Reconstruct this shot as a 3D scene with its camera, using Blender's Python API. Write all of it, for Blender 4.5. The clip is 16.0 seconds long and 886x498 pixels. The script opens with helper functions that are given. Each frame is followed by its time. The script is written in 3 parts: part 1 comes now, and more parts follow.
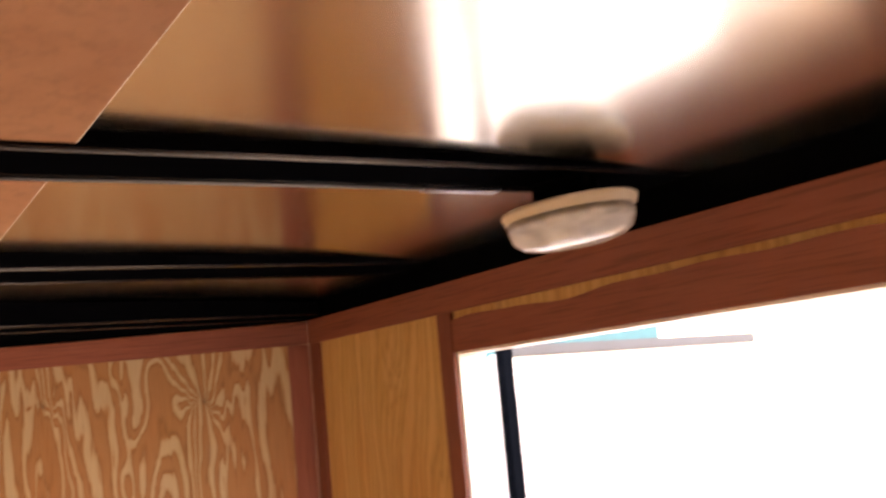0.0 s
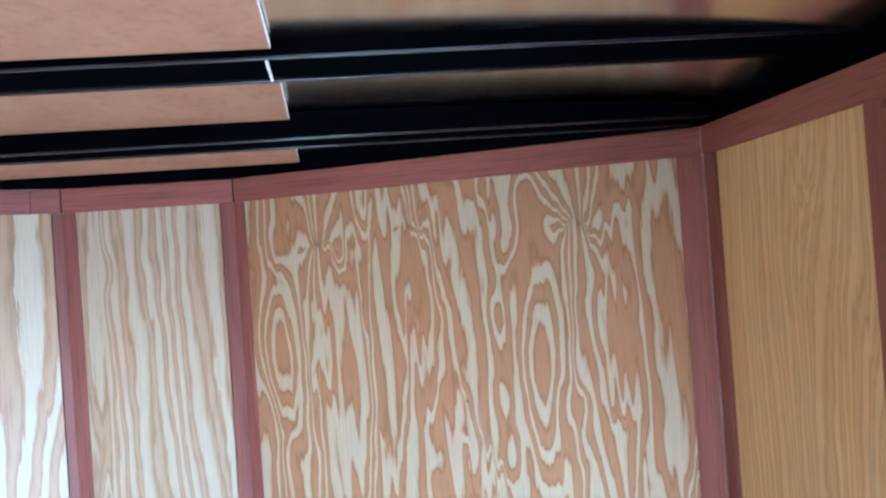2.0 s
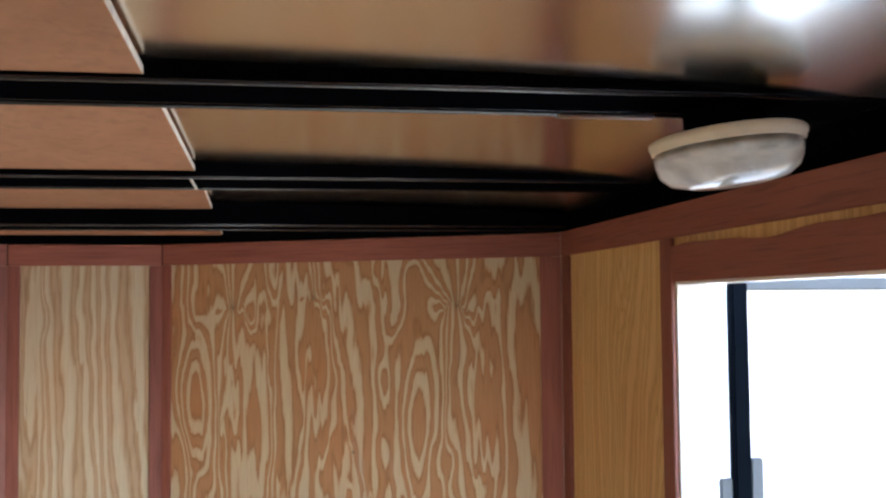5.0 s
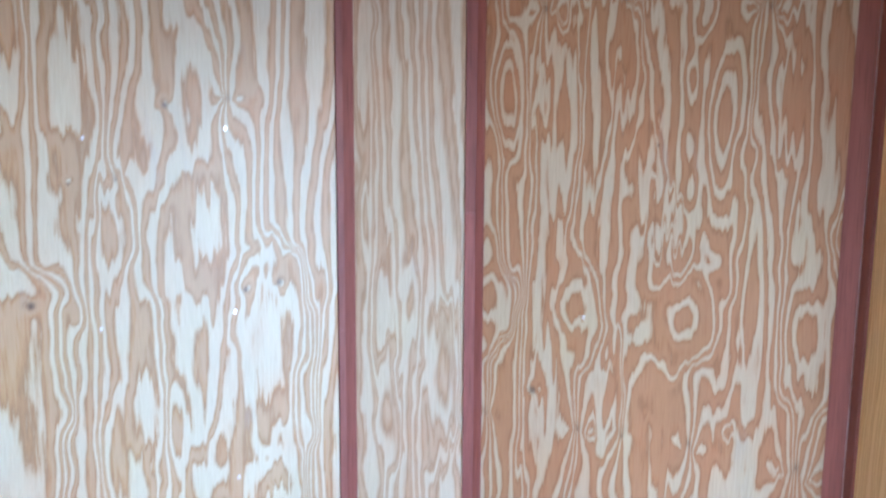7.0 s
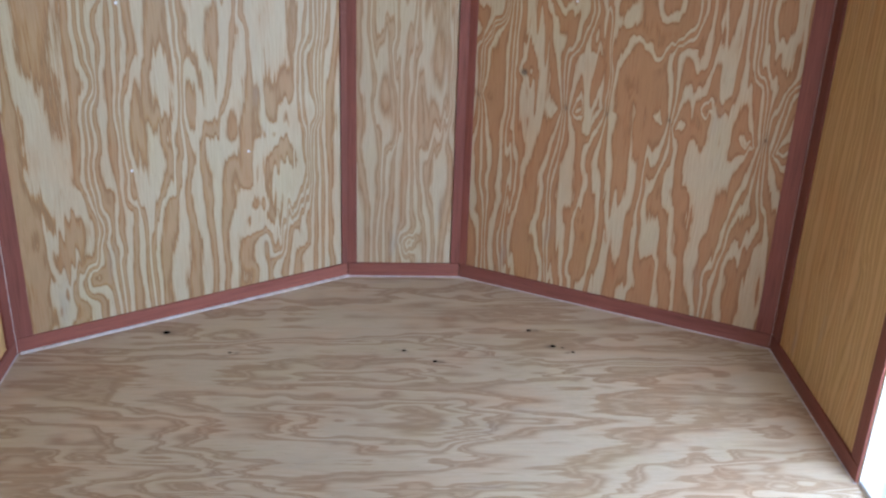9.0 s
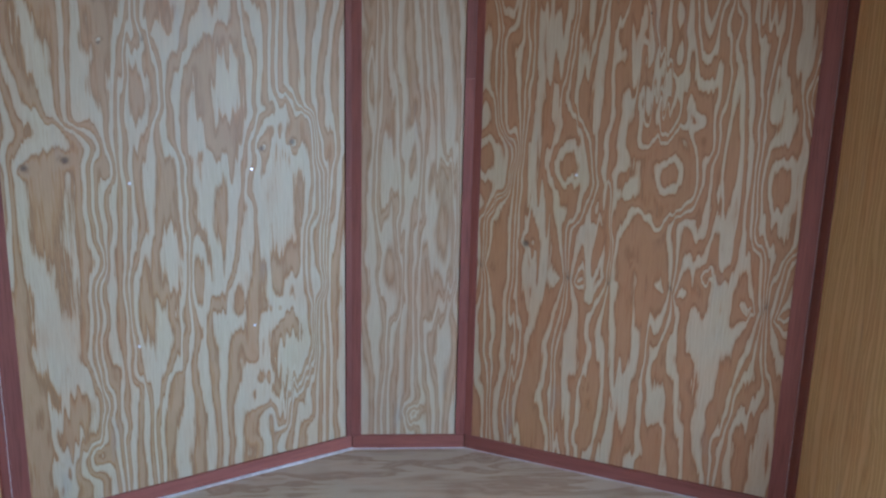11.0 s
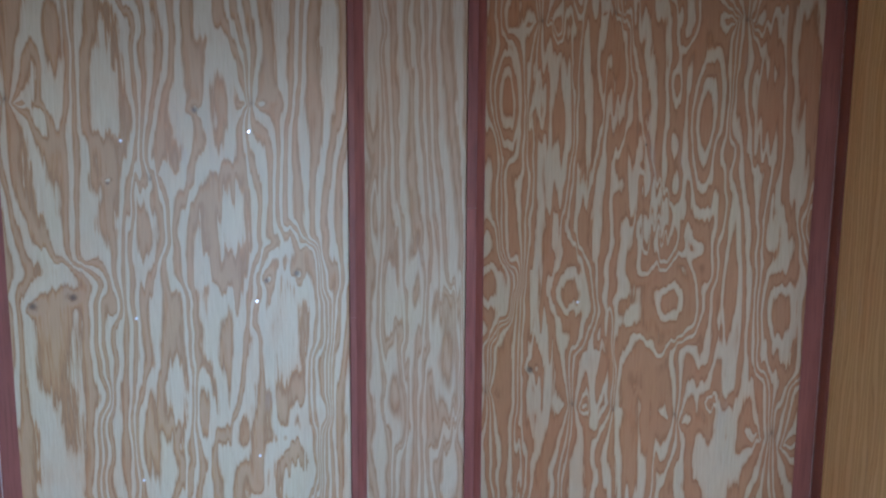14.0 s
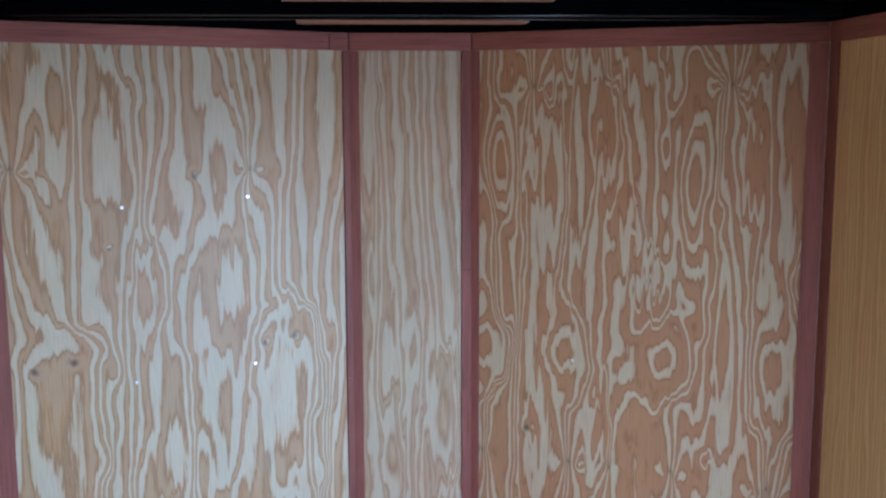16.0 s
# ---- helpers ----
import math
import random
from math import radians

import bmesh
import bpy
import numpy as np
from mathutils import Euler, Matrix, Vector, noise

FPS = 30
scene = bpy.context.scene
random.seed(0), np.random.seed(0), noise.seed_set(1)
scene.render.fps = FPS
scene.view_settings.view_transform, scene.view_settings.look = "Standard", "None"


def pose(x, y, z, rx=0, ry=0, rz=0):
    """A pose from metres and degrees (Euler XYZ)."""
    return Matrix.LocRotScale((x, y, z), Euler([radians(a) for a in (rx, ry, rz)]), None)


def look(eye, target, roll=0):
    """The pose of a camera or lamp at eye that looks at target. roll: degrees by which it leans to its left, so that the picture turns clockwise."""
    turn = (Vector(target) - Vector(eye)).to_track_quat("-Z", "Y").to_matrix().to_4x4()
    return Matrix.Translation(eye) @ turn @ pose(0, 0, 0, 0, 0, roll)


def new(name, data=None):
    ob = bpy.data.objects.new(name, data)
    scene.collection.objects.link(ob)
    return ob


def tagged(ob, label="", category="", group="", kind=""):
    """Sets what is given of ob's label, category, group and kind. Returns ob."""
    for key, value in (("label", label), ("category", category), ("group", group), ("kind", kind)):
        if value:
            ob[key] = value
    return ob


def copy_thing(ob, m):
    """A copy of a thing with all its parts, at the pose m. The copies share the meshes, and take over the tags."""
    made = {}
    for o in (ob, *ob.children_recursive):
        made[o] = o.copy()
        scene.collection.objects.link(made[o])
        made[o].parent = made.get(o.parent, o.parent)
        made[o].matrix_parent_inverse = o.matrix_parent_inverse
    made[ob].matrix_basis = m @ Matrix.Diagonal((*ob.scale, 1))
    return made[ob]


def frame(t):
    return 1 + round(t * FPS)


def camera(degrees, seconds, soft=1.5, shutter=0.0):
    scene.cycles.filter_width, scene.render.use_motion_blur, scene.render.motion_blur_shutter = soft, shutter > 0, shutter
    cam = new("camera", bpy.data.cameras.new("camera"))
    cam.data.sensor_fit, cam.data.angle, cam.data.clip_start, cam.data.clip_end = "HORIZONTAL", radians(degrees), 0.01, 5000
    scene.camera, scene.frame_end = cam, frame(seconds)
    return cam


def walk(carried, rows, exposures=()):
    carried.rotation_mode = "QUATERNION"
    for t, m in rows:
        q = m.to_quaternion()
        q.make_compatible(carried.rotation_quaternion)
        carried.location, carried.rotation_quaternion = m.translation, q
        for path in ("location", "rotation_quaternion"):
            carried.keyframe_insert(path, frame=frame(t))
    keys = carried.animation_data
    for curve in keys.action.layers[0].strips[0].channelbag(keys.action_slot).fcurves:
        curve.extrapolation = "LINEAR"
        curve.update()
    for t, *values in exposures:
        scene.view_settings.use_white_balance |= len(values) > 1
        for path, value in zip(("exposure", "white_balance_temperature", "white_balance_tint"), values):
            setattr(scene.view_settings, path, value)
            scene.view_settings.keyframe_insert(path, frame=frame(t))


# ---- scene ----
# ---- camera and its walk ----
cam = camera(45.8, 16.0, soft=2.3, shutter=0.4)
walk(cam, [
    (0, look((0.1145, -2.2657, 1.4541), (0.6216, -1.4152, 1.5932), -5.31)),
    (0.5, look((0.1404, -2.1213, 1.4381), (0.5739, -1.2270, 1.5495), -6.06)),
    (1, look((0.2165, -2.0146, 1.4285), (0.5248, -1.0676, 1.5180), -4.83)),
    (1.5, look((0.2892, -1.9574, 1.4304), (0.4661, -0.9751, 1.4915), -4.57)),
    (2, look((0.3239, -1.9752, 1.4328), (0.4316, -0.9812, 1.4491), -4.06)),
    (2.5, look((0.3452, -2.0437, 1.4632), (0.4655, -1.0515, 1.4941), -3.91)),
    (3, look((0.3495, -2.1530, 1.4747), (0.5419, -1.1756, 1.5630), -3.20)),
    (3.2, look((0.3526, -2.1955, 1.4793), (0.5707, -1.2246, 1.5780), -2.60)),
    (5.3, look((0.3761, -2.2846, 1.4911), (0.5140, -1.2951, 1.5338), 0.48)),
    (5.5, look((0.3810, -2.2834, 1.4767), (0.4748, -1.2884, 1.5111), 0.60)),
    (6, look((0.2674, -2.3157, 1.4782), (0.3128, -1.3169, 1.4612), -0.03)),
    (6.2, look((0.2239, -2.3166, 1.4706), (0.2506, -1.3179, 1.4269), -0.08)),
    (6.5, look((0.1819, -2.3523, 1.4422), (0.1810, -1.3561, 1.3561), 0.11)),
    (7, look((0.1034, -2.4420, 1.3989), (0.0933, -1.4597, 1.2119), 0.34)),
    (7.5, look((0.0292, -2.5530, 1.3540), (0.0410, -1.5949, 1.0675), 0.92)),
    (8, look((-0.0522, -2.6083, 1.3604), (-0.0029, -1.6947, 0.9568), 1.71)),
    (8.2, look((-0.0535, -2.6157, 1.3448), (-0.0013, -1.7185, 0.9063), 1.91)),
    (10.3, look((-0.0825, -2.6256, 1.3240), (-0.0192, -1.6883, 0.9811), 2.10)),
    (10.5, look((-0.0937, -2.6316, 1.3283), (-0.0269, -1.6866, 1.0082), 1.89)),
    (11, look((-0.1011, -2.6337, 1.3475), (-0.0340, -1.6764, 1.0663), 1.39)),
    (11.5, look((-0.0961, -2.6292, 1.3557), (-0.0325, -1.6658, 1.0954), 0.81)),
    (12, look((-0.0924, -2.6340, 1.3626), (-0.0317, -1.6664, 1.1175), 0.52)),
    (12.5, look((-0.0944, -2.6316, 1.3860), (-0.0336, -1.6615, 1.1509), 0.56)),
    (13, look((-0.0788, -2.6409, 1.3906), (-0.0243, -1.6661, 1.1741), 0.44)),
    (13.5, look((-0.0643, -2.6471, 1.3906), (-0.0154, -1.6677, 1.1946), 0.41)),
    (14, look((-0.0657, -2.6506, 1.4126), (-0.0156, -1.6691, 1.2281), 0.33)),
    (14.5, look((-0.0709, -2.6539, 1.4328), (-0.0179, -1.6704, 1.2599), 0.21)),
    (15, look((-0.0799, -2.6655, 1.4439), (-0.0223, -1.6800, 1.2846), 0.17)),
    (15.5, look((-0.0839, -2.6786, 1.4437), (-0.0238, -1.6911, 1.2981), 0.02)),
    (16, look((-0.0738, -2.6867, 1.4540), (-0.0169, -1.6982, 1.3136), -0.18)),
], exposures=[
    (0.0, 4.42, 11600, 40), (0.5, 4.25, 11800, 46), (1.0, 4.2, 8400, 26), (1.5, 4.98, 4700, 6), (2.0, 5.12, 4700, 6), (2.4, 4.95, 5000, 13), (3.0, 4.8, 6600, 14),
    (5.5, 4.1, 6900, 15), (6.0, 4.15, 5600, 18), (6.4, 4.25, 4950, 13), (7.0, 4.65, 5000, 12), (7.5, 4.2, 5000, 12), (8.0, 4.05, 5400, 13), (8.2, 3.98, 6300, 18),
    (10.3, 3.28, 5500, 12), (11.0, 3.38, 5250, 12), (12.4, 3.44, 5280, 12), (13.0, 3.43, 5050, 12), (16.0, 3.82, 5050, 12)])

# ---- world and sun ----
SUN_ELEVATION, SUN_TURN = radians(46), radians(-50)
world = bpy.data.worlds.new("sky")
scene.world = world
world.use_nodes = True
wn = world.node_tree.nodes
sky = wn.new("ShaderNodeTexSky")
sky.sky_type, sky.sun_disc = "NISHITA", False
sky.sun_elevation, sky.sun_rotation = SUN_ELEVATION, SUN_TURN
world.node_tree.links.new(sky.outputs[0], wn["Background"].inputs[0])
wn["Background"].inputs[1].default_value = 0.15
sun = new("sun", bpy.data.lights.new("sun", "SUN"))
sun.data.energy, sun.data.angle, sun.data.color = 2.0, radians(0.5), (1.0, 0.95, 0.88)
sun.matrix_world = look((math.sin(SUN_TURN) * math.cos(SUN_ELEVATION), math.cos(SUN_TURN) * math.cos(SUN_ELEVATION), math.sin(SUN_ELEVATION)), (0, 0, 0))

# the sky's light in the side doorway
door_light = new("doorway_sky_light", bpy.data.lights.new("doorway_sky_light", "AREA"))
door_light.data.shape, door_light.data.size, door_light.data.size_y = "RECTANGLE", 0.60, 1.05
door_light.data.energy, door_light.data.color = 1.0, (0.82, 0.91, 1.0)
door_light.matrix_world = look((0.985, -1.36, 0.62), (0.30, -1.02, 0.25))


# ---- materials ----
class Nodes:
    """A small builder for node materials."""

    def __init__(self, name):
        self.mat = bpy.data.materials.new(name)
        self.mat.use_nodes = True
        self.tree = self.mat.node_tree
        self.bsdf = self.tree.nodes["Principled BSDF"]

    def add(self, kind, **inputs):
        node = self.tree.nodes.new(kind)
        for key, value in inputs.items():
            self.put(node.inputs[key.replace("_", " ")], value)
        return node

    def put(self, socket, value):
        if isinstance(value, bpy.types.NodeSocket):
            self.tree.links.new(value, socket)
        else:
            socket.default_value = value

    def math(self, operation, a, b=0.0, c=0.0):
        node = self.tree.nodes.new("ShaderNodeMath")
        node.operation = operation
        for socket, value in zip(node.inputs, (a, b, c)):
            self.put(socket, value)
        return node.outputs[0]

    def coords(self, scale, rotation=(0, 0, 0)):
        tex = self.tree.nodes.new("ShaderNodeTexCoord")
        mapping = self.add("ShaderNodeMapping", Vector=tex.outputs["Object"], Scale=scale, Rotation=rotation)
        return mapping.outputs[0]

    def noise(self, scale, detail=4.0, rough=0.55, size=1.0):
        return self.add("ShaderNodeTexNoise", Vector=self.coords(scale), Scale=size, Detail=detail, Roughness=rough).outputs[0]

    def ramp(self, fac, stops, mode="LINEAR"):
        node = self.add("ShaderNodeValToRGB", Fac=fac)
        el = node.color_ramp.elements
        node.color_ramp.interpolation = mode
        while len(el) < len(stops):
            el.new(0.5)
        for e, (at, color) in zip(el, stops):
            e.position, e.color = at, (*color, 1)
        return node.outputs[0]

    def mix(self, fac, a, b, blend="MIX"):
        node = self.tree.nodes.new("ShaderNodeMix")
        node.data_type, node.blend_type = "RGBA", blend
        self.put(node.inputs[0], fac)
        self.put(node.inputs[6], a if isinstance(a, bpy.types.NodeSocket) else (*a, 1))
        self.put(node.inputs[7], b if isinstance(b, bpy.types.NodeSocket) else (*b, 1))
        return node.outputs[2]

    def bump(self, height, strength, distance=0.002):
        node = self.add("ShaderNodeBump", Height=height, Strength=strength, Distance=distance)
        self.put(self.bsdf.inputs["Normal"], node.outputs[0])

    def done(self, color, rough, metal=0.0, coat=0.0):
        self.put(self.bsdf.inputs["Base Color"], color if isinstance(color, bpy.types.NodeSocket) else (*color, 1))
        self.put(self.bsdf.inputs["Roughness"], rough)
        self.bsdf.inputs["Metallic"].default_value = metal
        self.bsdf.inputs["Coat Weight"].default_value = coat
        return self.mat


def plywood(name, pale, brown, along, contrast=1.0, rough=0.42, share=0.4, soft=0.0, hollow=0.6):
    """Rotary-cut softwood: growth rings from the panel's own ring field, fibres along one axis."""
    n = Nodes(name)
    ring = n.add("ShaderNodeAttribute")
    ring.attribute_name = "ring"
    knot = n.add("ShaderNodeAttribute")
    knot.attribute_name = "knot"
    fine = (260, 260, 14) if along == "z" else (14, 260, 260)
    mid = (60, 60, 5) if along == "z" else (5, 60, 60)
    big = (5, 5, 1.6) if along == "z" else (1.6, 5, 5)
    fibre = n.noise(fine, 3)
    streak = n.noise(mid, 4, 0.6)
    stain = n.noise(big, 3)
    f = n.math("ADD", ring.outputs["Fac"], n.math("MULTIPLY", n.math("SUBTRACT", streak, 0.5), 0.42))
    f = n.math("ADD", f, n.math("MULTIPLY", n.math("SUBTRACT", fibre, 0.5), 0.34))
    # wide and narrow latewood by turns, so that no two bands weigh alike
    weight = n.noise((10, 10, 1.7) if along == "z" else (1.7, 10, 10), 4)
    ring_at = n.math("FRACT", f)
    band = n.math("ADD", ring_at, n.math("MULTIPLY", n.math("SUBTRACT", weight, 0.5), 0.50))
    middle = [a + (b - a) * 0.5 for a, b in zip(pale, brown)]
    blush = [a + (b - a) * 0.16 for a, b in zip(pale, brown)]
    deep = [c * (0.74 + 0.9 * soft) for c in brown]
    tan = [a + (b - a) * (0.80 - 0.22 * hollow) for a, b in zip(pale, brown)]
    # each dark ring is drawn by a thin late line on either side, paler between
    color = n.ramp(band, [(0.0, blush), (0.10, pale), (share - 0.07 - soft, pale), (share - 0.01, middle), (share + 0.03 + soft, deep), (share + 0.10 + soft, brown),
                          (share + 0.20, tan), (0.80, tan), (0.90 - soft, deep), (0.95, brown), (0.99, blush)])
    color = n.mix(n.math("MULTIPLY", n.math("SUBTRACT", 1.0, contrast), 1.0), color, middle)
    # redder and yellower stretches of veneer
    tint = n.noise((9, 9, 3.5) if along == "z" else (3.5, 9, 9), 4)
    color = n.mix(0.65, color, n.ramp(tint, [(0.33, (1.0, 0.86, 0.78)), (0.5, (1, 1, 1)), (0.66, (0.97, 0.98, 0.90))]), "MULTIPLY")
    bruise = n.noise((13, 13, 3) if along == "z" else (3, 13, 13), 5, 0.6)
    color = n.mix(n.ramp(bruise, [(0.62, (0, 0, 0)), (0.78, (0.45, 0.45, 0.45))]), color, (0.36, 0.34, 0.34))
    # fibres, grey bruises and the dark knot hearts
    color = n.mix(0.34, color, n.ramp(fibre, [(0.3, (0.60, 0.54, 0.48)), (0.66, (1, 1, 1))]), "MULTIPLY")
    fleck = n.noise((520, 520, 34) if along == "z" else (34, 520, 520), 2)
    color = n.mix(0.5, color, n.ramp(fleck, [(0.27, (0.55, 0.46, 0.40)), (0.36, (1, 1, 1))]), "MULTIPLY")
    color = n.mix(0.35, color, n.ramp(stain, [(0.35, (0.78, 0.74, 0.72)), (0.6, (1, 1, 1))]), "MULTIPLY")
    color = n.mix(n.math("MULTIPLY", knot.outputs["Fac"], 0.75), color, (0.06, 0.04, 0.03))
    n.bump(n.math("ADD", fibre, n.math("MULTIPLY", band, 0.5)), 0.25, 0.0012)
    return n.done(color, n.math("ADD", rough, n.math("MULTIPLY", fibre, 0.12)))


def lauan(name, dark, light, along, rough=0.5, figured=False):
    """Thin mahogany-like veneer with short open pores."""
    n = Nodes(name)
    fine = {"x": (9, 300, 300), "y": (300, 9, 300), "z": (300, 300, 9)}[along]
    wide = {"x": (2, 25, 25), "y": (25, 2, 25), "z": (25, 25, 2)}[along]
    if figured:
        fine, wide = (70, 45, 70), (16, 9, 16)
    pores, tone = n.noise(fine, 3, 0.6), n.noise(wide, 5, 0.65)
    info = n.tree.nodes.new("ShaderNodeObjectInfo")
    color = n.ramp(tone, [(0.3, dark), (0.7, light)])
    color = n.mix(0.32 if figured else 0.55, color, n.ramp(pores, [(0.32, (0.45, 0.4, 0.38)), (0.5, (1, 1, 1))]), "MULTIPLY")
    shade = n.add("ShaderNodeHueSaturation", Color=color, Value=n.math("MULTIPLY_ADD", info.outputs["Random"], 0.25, 0.88))
    n.bump(pores, 0.3, 0.0008)
    return n.done(shade.outputs[0], rough)


def plain(name, color, rough, metal=0.0, coat=0.0, vary=0.15, scale=(9, 9, 9), bump=0.05):
    n = Nodes(name)
    patch, grit = n.noise(scale, 4), n.noise((180, 180, 180), 2)
    tone = n.ramp(patch, [(0.3, [c * (1 - vary) for c in color]), (0.7, [min(1, c * (1 + vary)) for c in color])])
    n.bump(grit, bump, 0.0006)
    return n.done(tone, n.math("MULTIPLY_ADD", patch, 0.3 * rough, 0.85 * rough), metal, coat)


PALE, BROWN = (0.55, 0.455, 0.320), (0.425, 0.208, 0.094)
M_PLY = plywood("fir_plywood", PALE, BROWN, "z", share=0.38, hollow=-0.5)
M_PLY_PALE = plywood("pale_fir_plywood", (0.545, 0.482, 0.355), (0.412, 0.240, 0.110), "z", rough=0.38, share=0.44, hollow=0.2)
M_PLY_MIDDLE = plywood("middle_fir_plywood", (0.55, 0.475, 0.355), (0.44, 0.275, 0.155), "z", 0.9, rough=0.40, share=0.46, soft=0.05)
M_PLY_YELLOW = plywood("yellow_fir_plywood", (0.72, 0.505, 0.255), (0.60, 0.37, 0.16), "z", 0.8, rough=0.5, soft=0.05)
M_PLY_FLOOR = plywood("floor_plywood", (0.68, 0.595, 0.435), (0.48, 0.335, 0.205), "x", 0.75, 0.40, 0.50, 0.10)
M_TRIM = lauan("reddish_trim_wood", (0.175, 0.047, 0.036), (0.265, 0.085, 0.063), "z", 0.58)
M_TRIM_X = lauan("reddish_trim_wood_lengthwise", (0.215, 0.062, 0.046), (0.315, 0.105, 0.077), "x", 0.58)
M_LINER = lauan("pink_ceiling_veneer", (0.31, 0.145, 0.083), (0.39, 0.20, 0.121), "y", 0.55, True)
M_CUT = plain("sawn_white_edge", (0.72, 0.70, 0.66), 0.8, vary=0.25, scale=(90, 90, 90))
M_BLACK = plain("black_satin_paint", (0.0015, 0.0018, 0.0026), 0.28, bump=0.15)
M_BLACK.node_tree.nodes["Principled BSDF"].inputs["Specular IOR Level"].default_value = 0.0
M_LIP = plain("black_gloss_edge", (0.012, 0.012, 0.014), 0.24, bump=0.05)
M_ROOF = plain("mill_finish_roof_sheet", (0.84, 0.79, 0.71), 0.19, metal=1.0, vary=0.05, scale=(2, 2, 2), bump=0.02)
M_WHITE = plain("white_painted_aluminium", (0.80, 0.80, 0.79), 0.35, vary=0.03)
M_RUBBER = plain("black_rubber", (0.0015, 0.002, 0.003), 0.8)
M_RUBBER.node_tree.nodes["Principled BSDF"].inputs["Specular IOR Level"].default_value = 0.0
# rubber black raised to slate, with the doorway's glow in the colour
M_SEAL = plain("glow_lifted_black_seal", (0.003, 0.0042, 0.0062), 0.7)
M_SEAL.node_tree.nodes["Principled BSDF"].inputs["Specular IOR Level"].default_value = 0.0
M_GREY_RUBBER = plain("grey_rubber", (0.07, 0.075, 0.08), 0.7)
M_TEAL = plain("teal_paint", (0.004, 0.11, 0.13), 0.6)
M_CAULK = plain("pale_caulk", (0.62, 0.58, 0.57), 0.6, vary=0.2, scale=(60, 60, 60))
M_SCREW = plain("zinc_screw", (0.68, 0.71, 0.78), 0.3, metal=1.0)
M_CREAM = plain("cream_plastic", (0.66, 0.60, 0.50), 0.35)
M_STEEL = plain("galvanised_plate", (0.62, 0.64, 0.66), 0.3, metal=1.0)
M_GROUND = plain("gravel_ground", (0.17, 0.155, 0.125), 0.9, vary=0.35, scale=(3, 3, 3), bump=0.6)
M_SKIN = plain("white_outer_skin", (0.78, 0.78, 0.77), 0.35, vary=0.03)


def lens_plastic():
    n = Nodes("clear_ribbed_plastic")
    n.bump(n.noise((45, 90, 60), 2), 0.12, 0.0012)
    n.bsdf.inputs["Transmission Weight"].default_value = 0.96
    n.bsdf.inputs["IOR"].default_value = 1.45
    return n.done((0.95, 0.93, 0.88), 0.03)


M_LENS = lens_plastic()


# ---- builders ----
def mesh_object(name, bm, material, smooth=False):
    bmesh.ops.recalc_face_normals(bm, faces=bm.faces)
    me = bpy.data.meshes.new(name)
    bm.to_mesh(me)
    bm.free()
    me.materials.append(material)
    if smooth:
        me.polygons.foreach_set("use_smooth", [True] * len(me.polygons))
    return new(name, me)


def part(name, bm, material, parent, label="", smooth=False):
    ob = mesh_object(name, bm, material, smooth)
    ob.parent = parent
    return tagged(ob, label)


def box(bm, lo, hi, bevel=0.0):
    """Adds a box between two corners; bevel rounds its edges."""
    made = bmesh.ops.create_cube(bm, size=1.0)["verts"]
    for v in made:
        v.co = Vector([lo[k] + (v.co[k] + 0.5) * (hi[k] - lo[k]) for k in range(3)])
    if bevel:
        edges = {e for v in made for e in v.link_edges}
        bmesh.ops.bevel(bm, geom=list(edges), offset=bevel, segments=2, affect="EDGES")
    return bm


def bar(lo, hi, bevel=0.0):
    return box(bmesh.new(), lo, hi, bevel)


def prism(points, z0, z1):
    """An upright prism over a plan outline."""
    bm = bmesh.new()
    low = [bm.verts.new((x, y, z0)) for x, y in points]
    high = [bm.verts.new((x, y, z1)) for x, y in points]
    bm.faces.new(low)
    bm.faces.new(high)
    for k in range(len(points)):
        bm.faces.new((low[k - 1], low[k], high[k], high[k - 1]))
    return bm


def smooth_noise(u, v, seed):
    """Value noise on a lattice, -1 to 1, for arrays of coordinates."""
    lattice = np.random.RandomState(seed).rand(64, 64) * 2 - 1
    iu, iv = np.floor(u).astype(int), np.floor(v).astype(int)
    fu, fv = u - iu, v - iv
    fu, fv = fu * fu * fu * (fu * (fu * 6 - 15) + 10), fv * fv * fv * (fv * (fv * 6 - 15) + 10)
    at = lambda a, b: lattice[a % 64, b % 64]
    return (at(iu, iv) * (1 - fu) + at(iu + 1, iv) * fu) * (1 - fv) + (at(iu, iv + 1) * (1 - fu) + at(iu + 1, iv + 1) * fu) * fv


